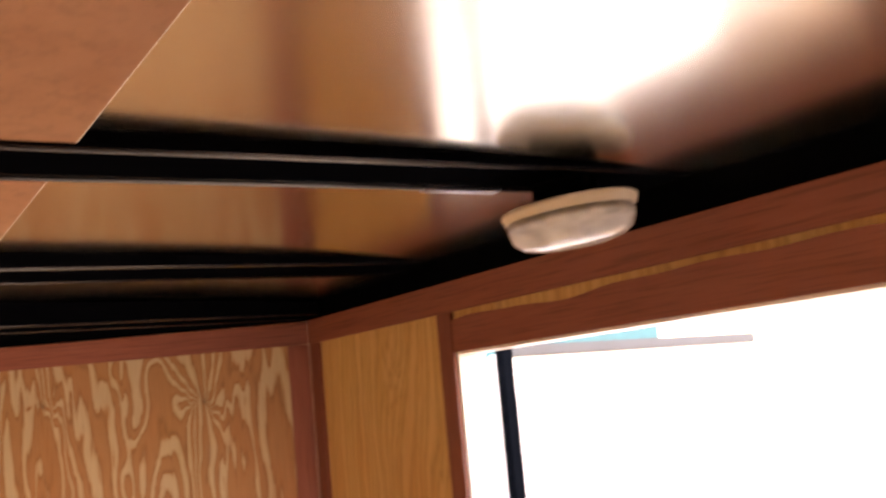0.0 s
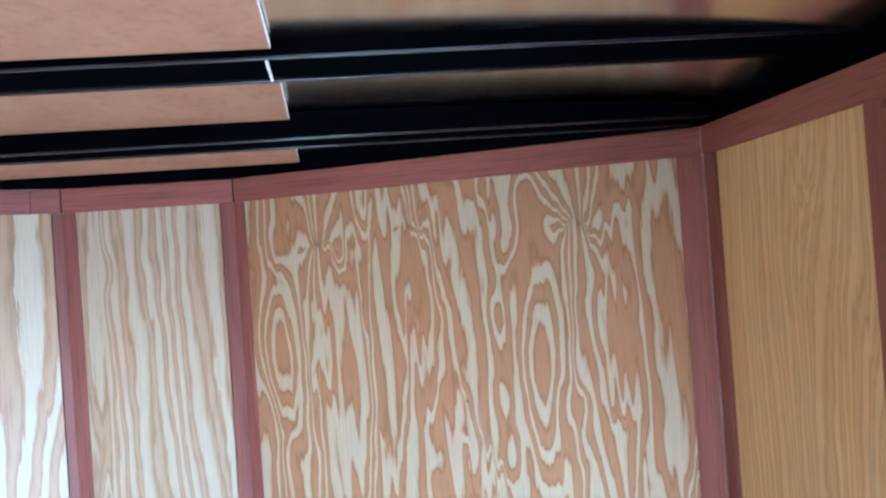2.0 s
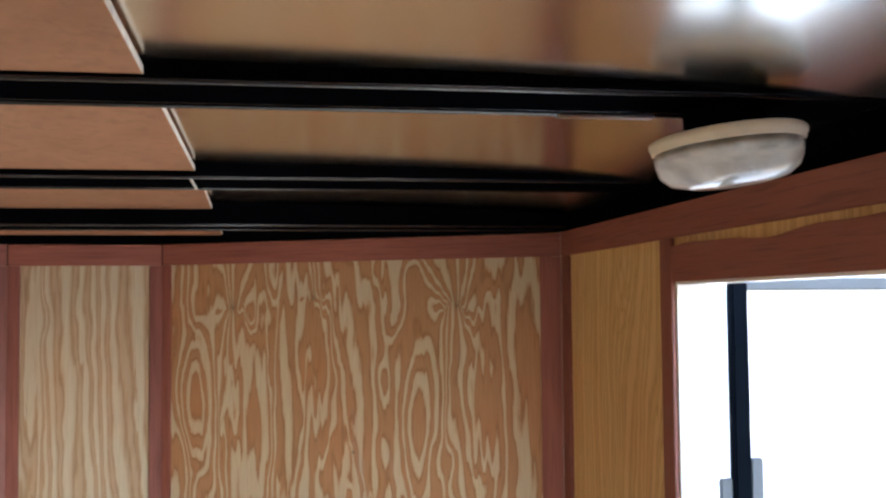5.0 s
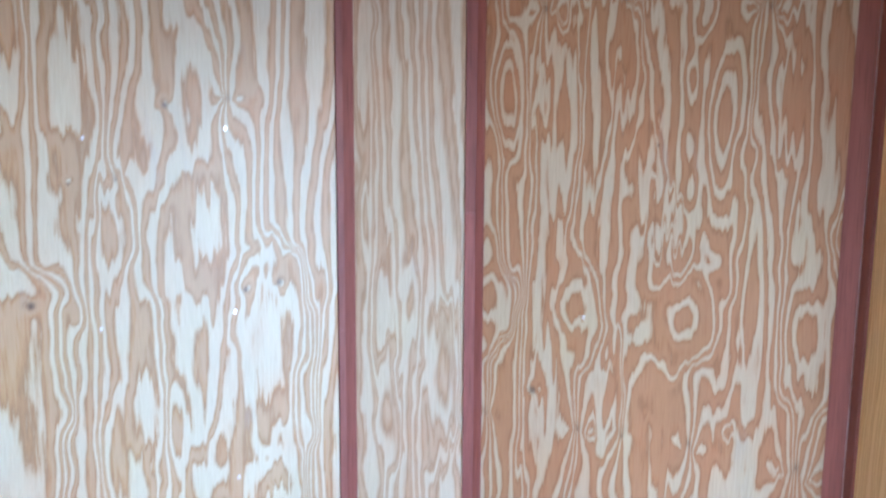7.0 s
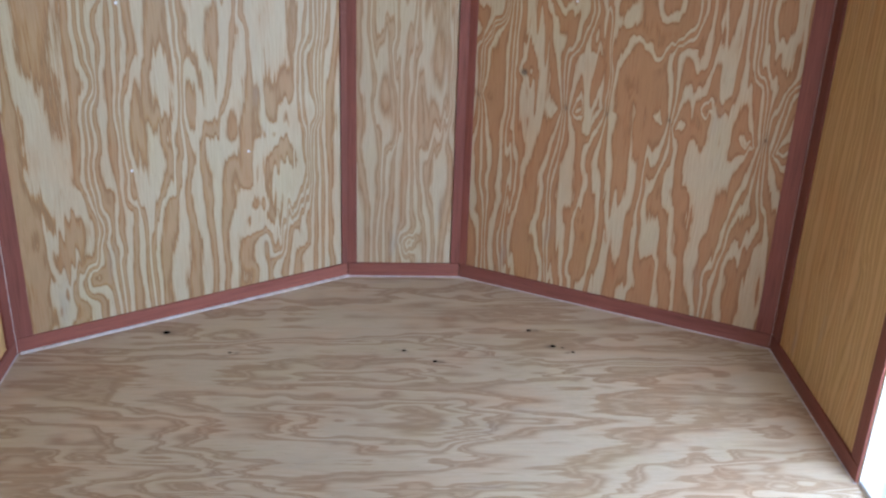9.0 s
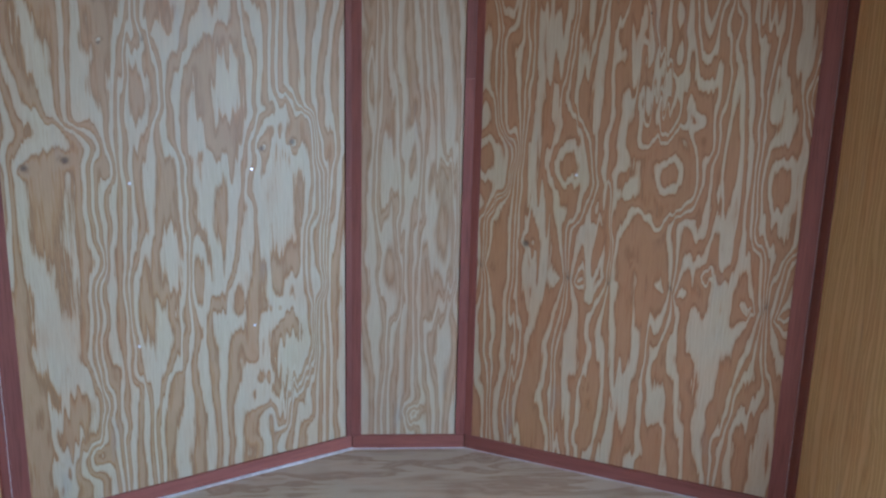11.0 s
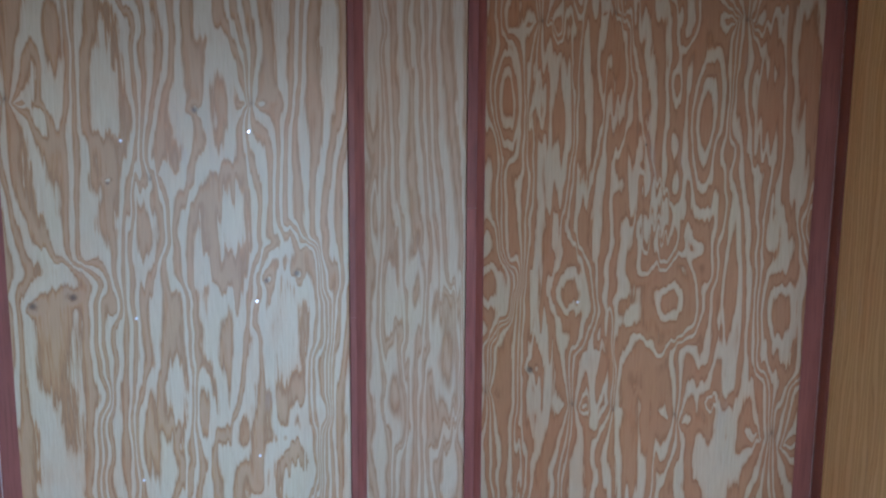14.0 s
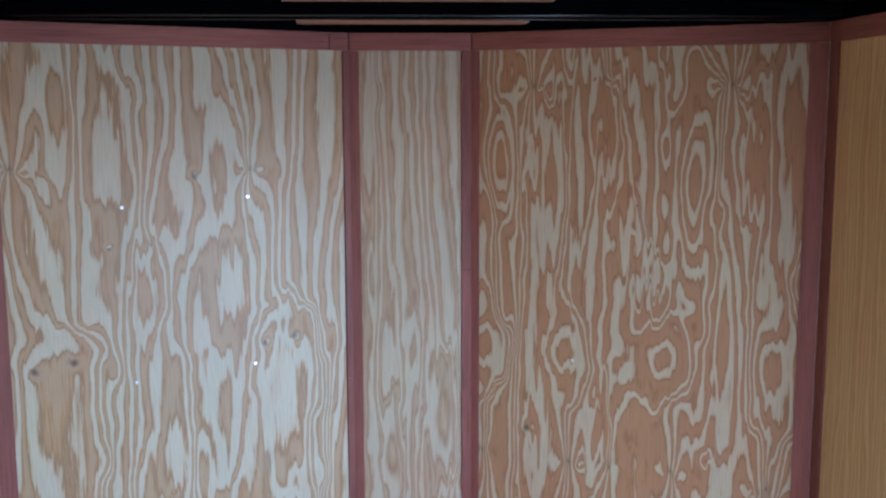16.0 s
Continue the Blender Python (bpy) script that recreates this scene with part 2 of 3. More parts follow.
def ring_field(u, z, bands, seed, knots=(), swirl=1.0, lenses=(), fuss=1.0):
    """The growth rings that a rotary cut lays open: bands across u, drawn out along z, with toothed tips, pinched into fans at star knots and closed round eyes."""
    teeth = fuss * (0.030 * smooth_noise(u / 0.0085, z / 0.26, seed + 7) + 0.028 * smooth_noise(u / 0.021, z / 0.22, seed + 8))
    ragged = z + teeth
    across, late, heart, calm = u.copy(), np.zeros_like(u), np.zeros_like(u), np.ones_like(u)
    for kind, ku, kz, size, lobe in knots:
        du, dz = u - ku, z - kz + 0.25 * teeth
        if kind == "star":
            # the bands crowd together at the knot and fold back into a small eye on either side
            w, h = 0.044 * size, 0.062 * size * (1 - 0.5 * max(lobe, 0) ** 2)
            reach = np.abs(dz) * np.where(dz > 0, 1.0, 1.7) / h
            across += (5.0 + lobe) * du * np.exp(-(du / (w * (1 + 0.25 * reach))) ** 2 - (reach / 5.5) ** 2) / (1 + reach)
            calm *= 1 - 0.96 * np.exp(-((du / (0.070 * size)) ** 2 + (dz / (0.13 * size)) ** 2) ** 1.5)
            heart += 0.30 * np.exp(-(du / (0.012 * size)) ** 2 - ((dz - 0.004) / (0.014 * size)) ** 2) + 0.7 * np.exp(-(du / 0.003) ** 2 - (dz / 0.004) ** 2)
        elif kind == "eye":
            turn = np.arctan2(dz, du)
            reach = np.sqrt((du / (0.050 * size)) ** 2 + (dz / (0.066 * size)) ** 2) * (1 + 0.10 * np.cos(3 * turn + seed) + 0.07 * np.cos(5 * turn))
            late += lobe * np.exp(-reach ** 2)
        elif kind == "spot":
            heart += lobe * np.exp(-(du / (0.008 * size)) ** 2 - (dz / (0.011 * size)) ** 2)
        else:
            # a pin knot: a small ring round a dark heart
            late += 0.45 * lobe * np.exp(-(du / (0.021 * size)) ** 2 - (dz / (0.015 * size)) ** 2)
            heart += 1.6 * np.exp(-(du / (0.0062 * size)) ** 2 - ((z - kz) / (0.0062 * size)) ** 2)
    f = bands * across
    # long lines that wander together, then smaller waves
    f = f + swirl * (2.3 * smooth_noise(u / 0.21, z / 0.85, seed) + calm * (1.15 * smooth_noise(u / 0.105, ragged / 0.42, seed + 1)
                     + fuss * (0.38 * smooth_noise(u / 0.045, ragged / 0.16, seed + 2) + 0.13 * smooth_noise(u / 0.028, z / 0.05, seed + 3))))
    f = f + 0.34 * np.sin(1.7 * f + 2.0 * smooth_noise(u / 0.3, z / 0.5, seed + 5))
    # long closed rings round a brown ("b") or pale ("p") heart; capitals: arches whose legs run far down
    for core, lu, lz, half, tall, rings in lenses:
        wave = 0.22 * smooth_noise(u / 0.04, z / 0.07, seed + 9)
        dz = z + (0.25 if core.isupper() or rings > 1.5 else 1.2) * teeth - lz
        if core.isupper():
            dz = np.where(dz > 0, dz, dz / 8.0)
        reach = np.sqrt(((u - lu) / half) ** 2 + (dz / tall) ** 2) * (1 + wave)
        hold = np.exp(-(reach / 1.15) ** 4)
        level = np.floor(f.flat[np.argmin((u - lu) ** 2 + (z - lz) ** 2)]) + (0.70 if core in "bB" else 0.22)
        f = f * (1 - hold) + (level - max(rings, 0.85) * reach ** 2) * hold
    return f + late, np.clip(heart, 0, 1)


def ply_panel(name, width, height, thick, material, parent, m, bands, seed, knots=(), swirl=1.0, step=0.006, flat=False, lenses=(), fuss=1.0):
    """A sheet of plywood, its face towards -y of its own axes (or up, if flat), with its ring field on a fine grid."""
    nu, nz = max(2, round(width / step)), max(2, round(height / step))
    uu, zz = np.meshgrid(np.linspace(0, width, nu + 1), np.linspace(0, height, nz + 1))
    if flat:
        ring, heart = ring_field(zz, uu, bands, seed, knots, swirl, fuss=fuss)
        verts = np.stack([uu, zz, 0 * uu], -1).reshape(-1, 3)
        back = [(0, 0, -thick), (width, 0, -thick), (width, height, -thick), (0, height, -thick)]
    else:
        ring, heart = ring_field(uu, zz, bands, seed, knots, swirl, lenses, fuss)
        verts = np.stack([uu, 0 * uu, zz], -1).reshape(-1, 3)
        back = [(0, thick, 0), (width, thick, 0), (width, thick, height), (0, thick, height)]
    row = nu + 1
    base = (np.arange(nz)[:, None] * row + np.arange(nu)[None, :]).reshape(-1)
    faces = np.stack([base, base + 1, base + row + 1, base + row], -1).tolist()
    n = len(verts)
    bottom, top = list(range(row)), [nz * row + k for k in range(row)]
    left, right = [k * row for k in range(nz + 1)], [k * row + nu for k in range(nz + 1)]
    faces += [bottom[::-1] + [n, n + 1], top + [n + 2, n + 3], left + [n + 3, n], right[::-1] + [n + 1, n + 2], [n + 3, n + 2, n + 1, n]]
    me = bpy.data.meshes.new(name)
    me.from_pydata(np.concatenate([verts, back]).tolist(), [], faces)
    for key, field in (("ring", ring), ("knot", heart)):
        layer = me.attributes.new(key, "FLOAT", "POINT")
        layer.data.foreach_set("value", np.concatenate([field.reshape(-1), np.zeros(4)]).astype(np.float32))
    me.materials.append(material)
    ob = new(name, me)
    ob.parent = parent
    ob.matrix_world = m
    return ob


# ---- the trailer's plan ----
HALF = 0.156                                   # half of the flat nose panel
RIGHT, RIGHT_Y, RIGHT_TURN, RIGHT_LEN = 0.920, -0.386, -26.82, 0.856
LEFT, LEFT_Y, LEFT_TURN, LEFT_LEN = -0.928, -0.430, 29.14, 0.884
REAR = -3.45
STRIP_LOW, STRIP_HIGH = 1.578, 1.622
BEAM_LOW, ROOF, ROOF_NOSE = 1.662, 1.680, 1.652
PANEL_TOP = 1.640
DOOR_FRONT, DOOR_REAR, DOOR_HEAD = -0.927, -1.690, 1.518
THIN = 0.006                                    # how far trim stands proud

nose_right = pose(HALF, 0, 0, 0, 0, RIGHT_TURN)
nose_left = pose(LEFT, LEFT_Y, 0, 0, 0, LEFT_TURN)
nose_mid = pose(-HALF, 0, 0)
side_right = pose(RIGHT, RIGHT_Y, 0, 0, 0, -90)      # u runs to the rear
side_left = pose(LEFT, REAR, 0, 0, 0, 90)            # u runs to the nose


def wall(name, outline, label):
    ob = mesh_object(name, prism(outline, -0.05, ROOF + 0.03), M_SKIN)
    return tagged(ob, label, "wall", kind="structure")


def away(m, u, d):
    p = m @ Vector((u, d, 0))
    return (p.x, p.y)


SKIN = (0.012, 0.045)
wall_nose_right = wall("wall_nose_right", [away(nose_right, 0, SKIN[0]), away(nose_right, RIGHT_LEN, SKIN[0]), away(nose_right, RIGHT_LEN + 0.01, SKIN[1]), away(nose_right, 0.0, SKIN[1])], "slanted nose wall of fir plywood with reddish trim")
wall_nose_left = wall("wall_nose_left", [away(nose_left, 0, SKIN[0]), away(nose_left, LEFT_LEN, SKIN[0]), away(nose_left, LEFT_LEN, SKIN[1]), away(nose_left, -0.01, SKIN[1])], "slanted nose wall of pale fir plywood with reddish trim")
wall_nose_middle = wall("wall_nose_middle", [away(nose_mid, 0, SKIN[0]), away(nose_mid, 2 * HALF, SKIN[0]), away(nose_mid, 2 * HALF, SKIN[1]), away(nose_mid, 0, SKIN[1])], "narrow flat nose wall of fir plywood")
wall_left = wall("wall_left", [(LEFT - 0.012, REAR), (LEFT - 0.012, LEFT_Y), (LEFT - 0.045, LEFT_Y), (LEFT - 0.045, REAR)], "long side wall of yellow plywood")
# unseen rear wall; its opening is assumed, placed and sized for light
bm = bmesh.new()
for lo, hi in (((LEFT - 0.045, REAR - 0.035, -0.05), (-0.20, REAR, ROOF + 0.03)), ((0.16, REAR - 0.035, -0.05), (RIGHT + 0.045, REAR, ROOF + 0.03)),
               ((-0.20, REAR - 0.035, 1.38), (0.16, REAR, ROOF + 0.03)), ((-0.20, REAR - 0.035, -0.05), (0.16, REAR, -0.004))):
    box(bm, lo, hi)
wall_rear = tagged(mesh_object("wall_rear", bm, M_SKIN), "unseen rear wall with an assumed narrow opening to let light in", "wall", kind="structure")

# the side wall with its doorway
bm = bmesh.new()
x0, x1 = RIGHT + 0.012, RIGHT + 0.045
for lo, hi in (((x0, DOOR_FRONT, -0.05), (x1, RIGHT_Y, ROOF + 0.03)), ((x0, REAR, -0.05), (x1, DOOR_REAR, ROOF + 0.03)),
               ((x0, DOOR_REAR, DOOR_HEAD), (x1, DOOR_FRONT, ROOF + 0.03)), ((x0, DOOR_REAR, -0.05), (x1, DOOR_FRONT, -0.004))):
    box(bm, lo, hi)
wall_right = tagged(mesh_object("wall_right", bm, M_SKIN), "side wall of yellow plywood with an open doorway", "wall", kind="structure")

# posts behind the folds of the nose
for x, y, turn in ((HALF, 0.0, -13.4), (-HALF, 0.0, 14.6), (RIGHT, RIGHT_Y, -58.4), (LEFT, LEFT_Y, 59.6)):
    bm = bmesh.new()
    bmesh.ops.create_cone(bm, cap_ends=True, segments=10, radius1=0.024, radius2=0.024, depth=ROOF + 0.08)
    post = mesh_object("corner_post", bm, M_BLACK)
    post.matrix_world = pose(x, y, ROOF / 2, 0, 0, turn) @ pose(0, 0.027, 0)
    tagged(post, "hidden steel post behind a fold of the wall", "post", kind="structure")

# plywood sheets
KNOTS_RIGHT = [("star", 0.646, 1.485, 0.95, 1.0), ("star", 0.165, 1.475, 0.9, 0.9), ("star", 0.345, 1.507, 0.6, 0.9), ("star", 0.528, 0.537, 0.8, 0.35),
               ("star", 0.268, 0.527, 1.0, 0.35), ("star", 0.374, 0.541, 0.9, 0.35), ("star", 0.756, 0.519, 1.15, 0.35), ("eye", 0.610, 0.585, 0.28, 1.4),
               ("star", 0.030, 0.535, 0.8, 0.35), ("pin", 0.152, 0.61, 1.2, 1.3), ("pin", 0.43, 1.20, 0.4, 0.1)]
LENSES_RIGHT = [("b", 0.079, 1.295, 0.039, 0.132, 2.6), ("b", 0.567, 1.267, 0.043, 0.224, 3.6), ("b", 0.214, 1.276, 0.029, 0.156, 0.5), ("b", 0.325, 1.397, 0.049, 0.099, 0.6),
                ("b", 0.702, 1.294, 0.037, 0.132, 0.6), ("b", 0.504, 0.822, 0.062, 0.084, 2.3), ("b", 0.035, 0.811, 0.053, 0.104, 2.2), ("b", 0.255, 0.817, 0.058, 0.090, 1.7),
                ("b", 0.759, 0.818, 0.052, 0.153, 2.2), ("p", 0.283, 1.300, 0.025, 0.201, 0.4), ("b", 0.173, 0.612, 0.033, 0.090, 0.5), ("p", 0.404, 1.148, 0.033, 0.094, 0.6),
                ("b", 0.644, 0.853, 0.021, 0.161, 0.5), ("b", 0.339, 0.633, 0.026, 0.087, 1.0), ("p", 0.450, 1.028, 0.041, 0.055, 0.8), ("b", 0.785, 1.36, 0.040, 0.280, 0.4), ("b", 0.420, 0.40, 0.040, 0.140, 0.4)]
KNOTS_LEFT = [("pin", 0.094, 0.862, 1.0, 1.0), ("pin", 0.181, 0.872, 1.1, 1.0), ("pin", 0.640, 0.859, 0.9, 0.9), ("pin", 0.720, 0.869, 1.1, 1.0),
              ("pin", 0.474, 1.279, 1.0, 1.1), ("star", 0.613, 1.289, 0.72, 1.0), ("star", 0.067, 1.306, 0.8, 1.0), ("star", 0.364, 1.135, 0.75, -1.5),
              ("pin", 0.269, 1.122, 0.5, 1.0), ("eye", 0.205, 0.150, 0.55, 1.2)]
LENSES_LEFT = [("B", 0.140, 0.865, 0.088, 0.075, 1.1), ("P", 0.690, 0.875, 0.085, 0.072, 1.7), ("b", 0.345, 1.010, 0.036, 0.125, 0.9),
               ("b", 0.345, 0.510, 0.044, 0.190, 0.5), ("b", 0.532, 0.700, 0.036, 0.190, 0.5), ("b", 0.470, 0.560, 0.030, 0.110, 0.4), ("b", 0.535, 1.250, 0.042, 0.190, 0.4),
               ("b", 0.700, 0.470, 0.055, 0.090, 0.4), ("p", 0.700, 0.690, 0.044, 0.170, 0.4), ("p", 0.270, 1.320, 0.056, 0.220, 0.4), ("p", 0.548, 1.010, 0.058, 0.155, 0.4),
               ("p", 0.402, 0.640, 0.040, 0.180, 0.4), ("b", 0.155, 0.245, 0.060, 0.090, 0.7), ("b", 0.170, 1.440, 0.026, 0.150, 0.4), ("p", 0.700, 0.300, 0.060, 0.095, 0.6)]
LENSES_MIDDLE = [("p", 0.045, 1.40, 0.022, 0.30, 0.4), ("b", 0.052, 0.98, 0.016, 0.12, 0.5), ("p", 0.091, 0.800, 0.030, 0.180, 0.7), ("b", 0.157, 0.760, 0.020, 0.100, 0.8),
                 ("p", 0.216, 0.528, 0.036, 0.124, 0.6), ("b", 0.238, 0.640, 0.030, 0.150, 0.4), ("b", 0.10, 0.50, 0.03, 0.13, 0.6)]
ply_panel("plywood_panel", RIGHT_LEN, PANEL_TOP, 0.009, M_PLY, wall_nose_right, nose_right, 25, 11, KNOTS_RIGHT, 1.0, 0.0024, lenses=LENSES_RIGHT, fuss=1.5)
ply_panel("plywood_panel", LEFT_LEN, PANEL_TOP, 0.009, M_PLY_PALE, wall_nose_left, nose_left, 22, 41, KNOTS_LEFT, 0.55, 0.0028, lenses=LENSES_LEFT, fuss=0.85)
ply_panel("plywood_panel", 2 * HALF, PANEL_TOP, 0.009, M_PLY_MIDDLE, wall_nose_middle, nose_mid, 36, 27, [("eye", 0.165, 0.10, 0.45, 2.2)], 0.5, 0.003, lenses=LENSES_MIDDLE, fuss=1.3)
front_len = RIGHT_Y - DOOR_FRONT
ply_panel("plywood_panel", front_len, ROOF, 0.009, M_PLY_YELLOW, wall_right, side_right, 46, 63, (), 0.9, 0.003)
ply_panel("plywood_panel", DOOR_FRONT - DOOR_REAR, ROOF - DOOR_HEAD, 0.009, M_PLY_YELLOW, wall_right, pose(RIGHT, DOOR_FRONT, DOOR_HEAD, 0, 0, -90), 46, 67, (), 0.9)
ply_panel("plywood_panel", DOOR_REAR - REAR, ROOF, 0.009, M_PLY_YELLOW, wall_right, pose(RIGHT, DOOR_REAR, 0, 0, 0, -90), 30, 71, (), 1.0, 0.012)
ply_panel("plywood_panel", LEFT_Y - REAR, ROOF, 0.009, M_PLY_YELLOW, wall_left, side_left, 30, 75, (), 1.0, 0.012)
ply_panel("plywood_panel", RIGHT - 0.16, ROOF, 0.009, M_PLY_YELLOW, wall_rear, pose(RIGHT, REAR + 0.012, 0, 0, 0, 180), 20, 79, (), 1.0, 0.014)

# floor: one sheet, cut to the nose
floor = tagged(mesh_object("floor", prism([(LEFT, REAR), (RIGHT, REAR), (RIGHT, RIGHT_Y), (HALF, 0), (-HALF, 0), (LEFT, LEFT_Y)], -0.06, -0.022), M_SKIN),
               "bare plywood floor, grain across the trailer", "floor", kind="structure")
ply_panel("plywood_sheet", RIGHT - LEFT + 0.02, -REAR + 0.02, 0.018, M_PLY_FLOOR, floor, pose(LEFT - 0.01, REAR, 0), 7.5, 90,
          [("eye", 2.95, 1.05, 1.2, 0.7), ("eye", 3.10, 0.48, 1.2, 0.9), ("eye", 2.7, 0.78, 1.1, 0.7),
           ("spot", 3.125, 0.344, 1.3, 0.9), ("spot", 3.146, 1.256, 0.9, 0.9), ("spot", 3.068, 1.306, 1.1, 0.9), ("spot", 3.044, 0.935, 0.8, 0.9), ("spot", 2.993, 1.009, 0.9, 0.9), ("spot", 3.029, 0.515, 0.6, 0.9), ("spot", 3.039, 1.351, 0.6, 0.9)], 0.9, 0.006, True, fuss=2.0)


# ---- trim ----
def trim(m, u0, u1, z0, z1, label, material=M_TRIM, thick=THIN):
    bm = bar((u0, -thick, z0), (u1, 0.0, z1), 0.0012)
    ob = mesh_object("trim", bm, material)
    ob.matrix_world = m
    return tagged(ob, label, "trim", kind="structure")


RED = "reddish-brown veneer trim strip along the plywood wall"
# lengthwise strips at the top and the bottom of each wall
for m, length in ((nose_right, RIGHT_LEN), (nose_left, LEFT_LEN), (nose_mid, 2 * HALF)):
    cut = length - 0.056 if m is nose_left else length
    trim(m, 0.0, cut, STRIP_LOW, STRIP_HIGH, RED, M_TRIM_X)
    if cut < length:
        trim(m, cut + 0.0006, length, STRIP_LOW, STRIP_HIGH, RED, M_TRIM_X)
    trim(m, 0.0, length, 0.001, 0.041, RED, M_TRIM_X)
trim(side_right, 0.004, RIGHT_Y - REAR, STRIP_LOW, STRIP_HIGH + 0.004, RED, M_TRIM_X)
trim(side_right, 0.004, front_len - 0.001, 0.001, 0.041, RED, M_TRIM_X)
trim(side_right, RIGHT_Y - DOOR_REAR, RIGHT_Y - REAR, 0.001, 0.041, RED, M_TRIM_X)
trim(side_left, 0.0, LEFT_Y - REAR - 0.004, STRIP_LOW, STRIP_HIGH, RED, M_TRIM_X)
trim(side_left, 0.0, LEFT_Y - REAR - 0.004, 0.001, 0.041, RED, M_TRIM_X)
# upright strips
for m, u0, u1 in ((nose_right, 0.0008, 0.021), (nose_right, RIGHT_LEN - 0.045, RIGHT_LEN - 0.002), (nose_left, LEFT_LEN - 0.019, LEFT_LEN - 0.0008),
                  (nose_left, 0.002, 0.045), (nose_mid, 0.0008, 0.026), (nose_mid, 2 * HALF - 0.027, 2 * HALF - 0.0008),
                  (side_right, 0.006, 0.048), (side_left, LEFT_Y - REAR - 0.050, LEFT_Y - REAR - 0.005)):
    joint = 0.736 if m is nose_left and u0 > 0.5 else 1.02 if m is nose_mid and u0 > 0.1 else STRIP_LOW - 0.0005
    trim(m, u0, u1, 0.0415, joint, RED)
    if joint < 1.5:
        trim(m, u0, u1, joint + 0.0006, STRIP_LOW - 0.0005, RED)
# doorway surround
trim(side_right, front_len - 0.042, front_len, 0.0415, STRIP_LOW - 0.0005, "reddish veneer trim beside the doorway")
trim(side_right, RIGHT_Y - DOOR_REAR, RIGHT_Y - DOOR_REAR + 0.041, 0.0415, STRIP_LOW - 0.0005, "reddish veneer trim beside the doorway")
# the strip over the doorway, cut by hand: the bare plywood above it shows wider and narrower
bm = bmesh.new()
head_a, head_b = front_len + 0.0005, RIGHT_Y - DOOR_REAR - 0.0005
lows, highs = [], []
for k in range(33):
    u = head_a + (head_b - head_a) * k / 32
    up = 1.5695 - 0.0075 * math.exp(-((k - 11) / 4.5) ** 2) + 0.0012 * math.sin(k * 0.9) - 0.004 * math.exp(-(k / 2.5) ** 2)
    lows.append([bm.verts.new((u, d, DOOR_HEAD)) for d in (-THIN, 0.0)])
    highs.append([bm.verts.new((u, d, up)) for d in (-THIN, 0.0)])
for k in range(32):
    bm.faces.new((lows[k][0], lows[k + 1][0], highs[k + 1][0], highs[k][0]))
    bm.faces.new((lows[k][1], highs[k][1], highs[k + 1][1], lows[k + 1][1]))
    bm.faces.new((highs[k][0], highs[k + 1][0], highs[k + 1][1], highs[k][1]))
    bm.faces.new((lows[k][0], lows[k][1], lows[k + 1][1], lows[k + 1][0]))
for k in (0, 32):
    bm.faces.new((lows[k][0], highs[k][0], highs[k][1], lows[k][1]))
head_trim = mesh_object("trim", bm, M_TRIM_X)
head_trim.matrix_world = side_right
tagged(head_trim, "reddish veneer trim over the doorway, unevenly cut", "trim", kind="structure")


def caulk(m, u0, u1, z0, z1, out):
    ob = mesh_object("caulk", bar((u0, -out, z0), (u1, 0, z1), 0.0006), M_CAULK)
    ob.matrix_world = m
    return tagged(ob, "thin pale line of caulk in the joint", "caulk", kind="structure")


caulk(nose_left, 0.01, LEFT_LEN, 0.0, 0.006, 0.0115)
caulk(nose_mid, 0.0, 2 * HALF, 0.0, 0.003, 0.0085)
caulk(nose_right, 0.0, RIGHT_LEN, 0.0, 0.0025, 0.0075)
caulk(side_right, 0.004, front_len, 0.0, 0.003, 0.009)
caulk(side_left, 0.0, LEFT_Y - REAR, 0.0, 0.003, 0.009)
caulk(side_right, 0.002, 0.0034, 0.003, STRIP_HIGH, 0.0080)
caulk(side_left, LEFT_Y - REAR - 0.0035, LEFT_Y - REAR - 0.001, 0.003, STRIP_HIGH, 0.0075)

# dark butt joints of the lengthwise strips at the folds
for u in (0.0005, 2 * HALF - 0.0025):
    for z0, z1 in ((STRIP_LOW, STRIP_HIGH), (0.003, 0.041)):
        ob = mesh_object("trim_joint", bar((u, -0.0068, z0), (u + 0.002, -0.001, z1)), M_RUBBER)
        ob.matrix_world = nose_mid
        tagged(ob, "narrow dark joint between two trim strips", "joint", kind="structure")

# ---- ceiling ----
FOLD = -0.70


def roof_at(y):
    """The roof's height, which falls a little towards the nose."""
    return ROOF if y < FOLD else ROOF + (ROOF_NOSE - ROOF) * (y - FOLD) / -FOLD


def crown(x):
    """How far the sheet bends down towards the sides."""
    return 0.0145 * (x / 0.92) ** 2 + 0.006 * (max(0.0, abs(x) - 0.60) / 0.32) ** 2


def nose_edge(x):
    return 0.045 + min(0.0, (HALF - abs(x)) * (0.505 if x > 0 else 0.557))


bm = bmesh.new()
columns = []
for k in range(49):
    x = LEFT - 0.045 + (RIGHT - LEFT + 0.09) * k / 48
    columns.append([[bm.verts.new((x, y, roof_at(y) - crown(x) + up)) for y in (REAR, FOLD, nose_edge(x))] for up in (0, 0.002)])
for a, b in zip(columns, columns[1:]):
    for level in (0, 1):
        for j in (0, 1):
            bm.faces.new((a[level][j], b[level][j], b[level][j + 1], a[level][j + 1]))
ceiling = mesh_object("ceiling", bm, M_ROOF, True)
tagged(ceiling, "bare shiny metal roof sheet, blurred reflections", "ceiling", kind="structure")


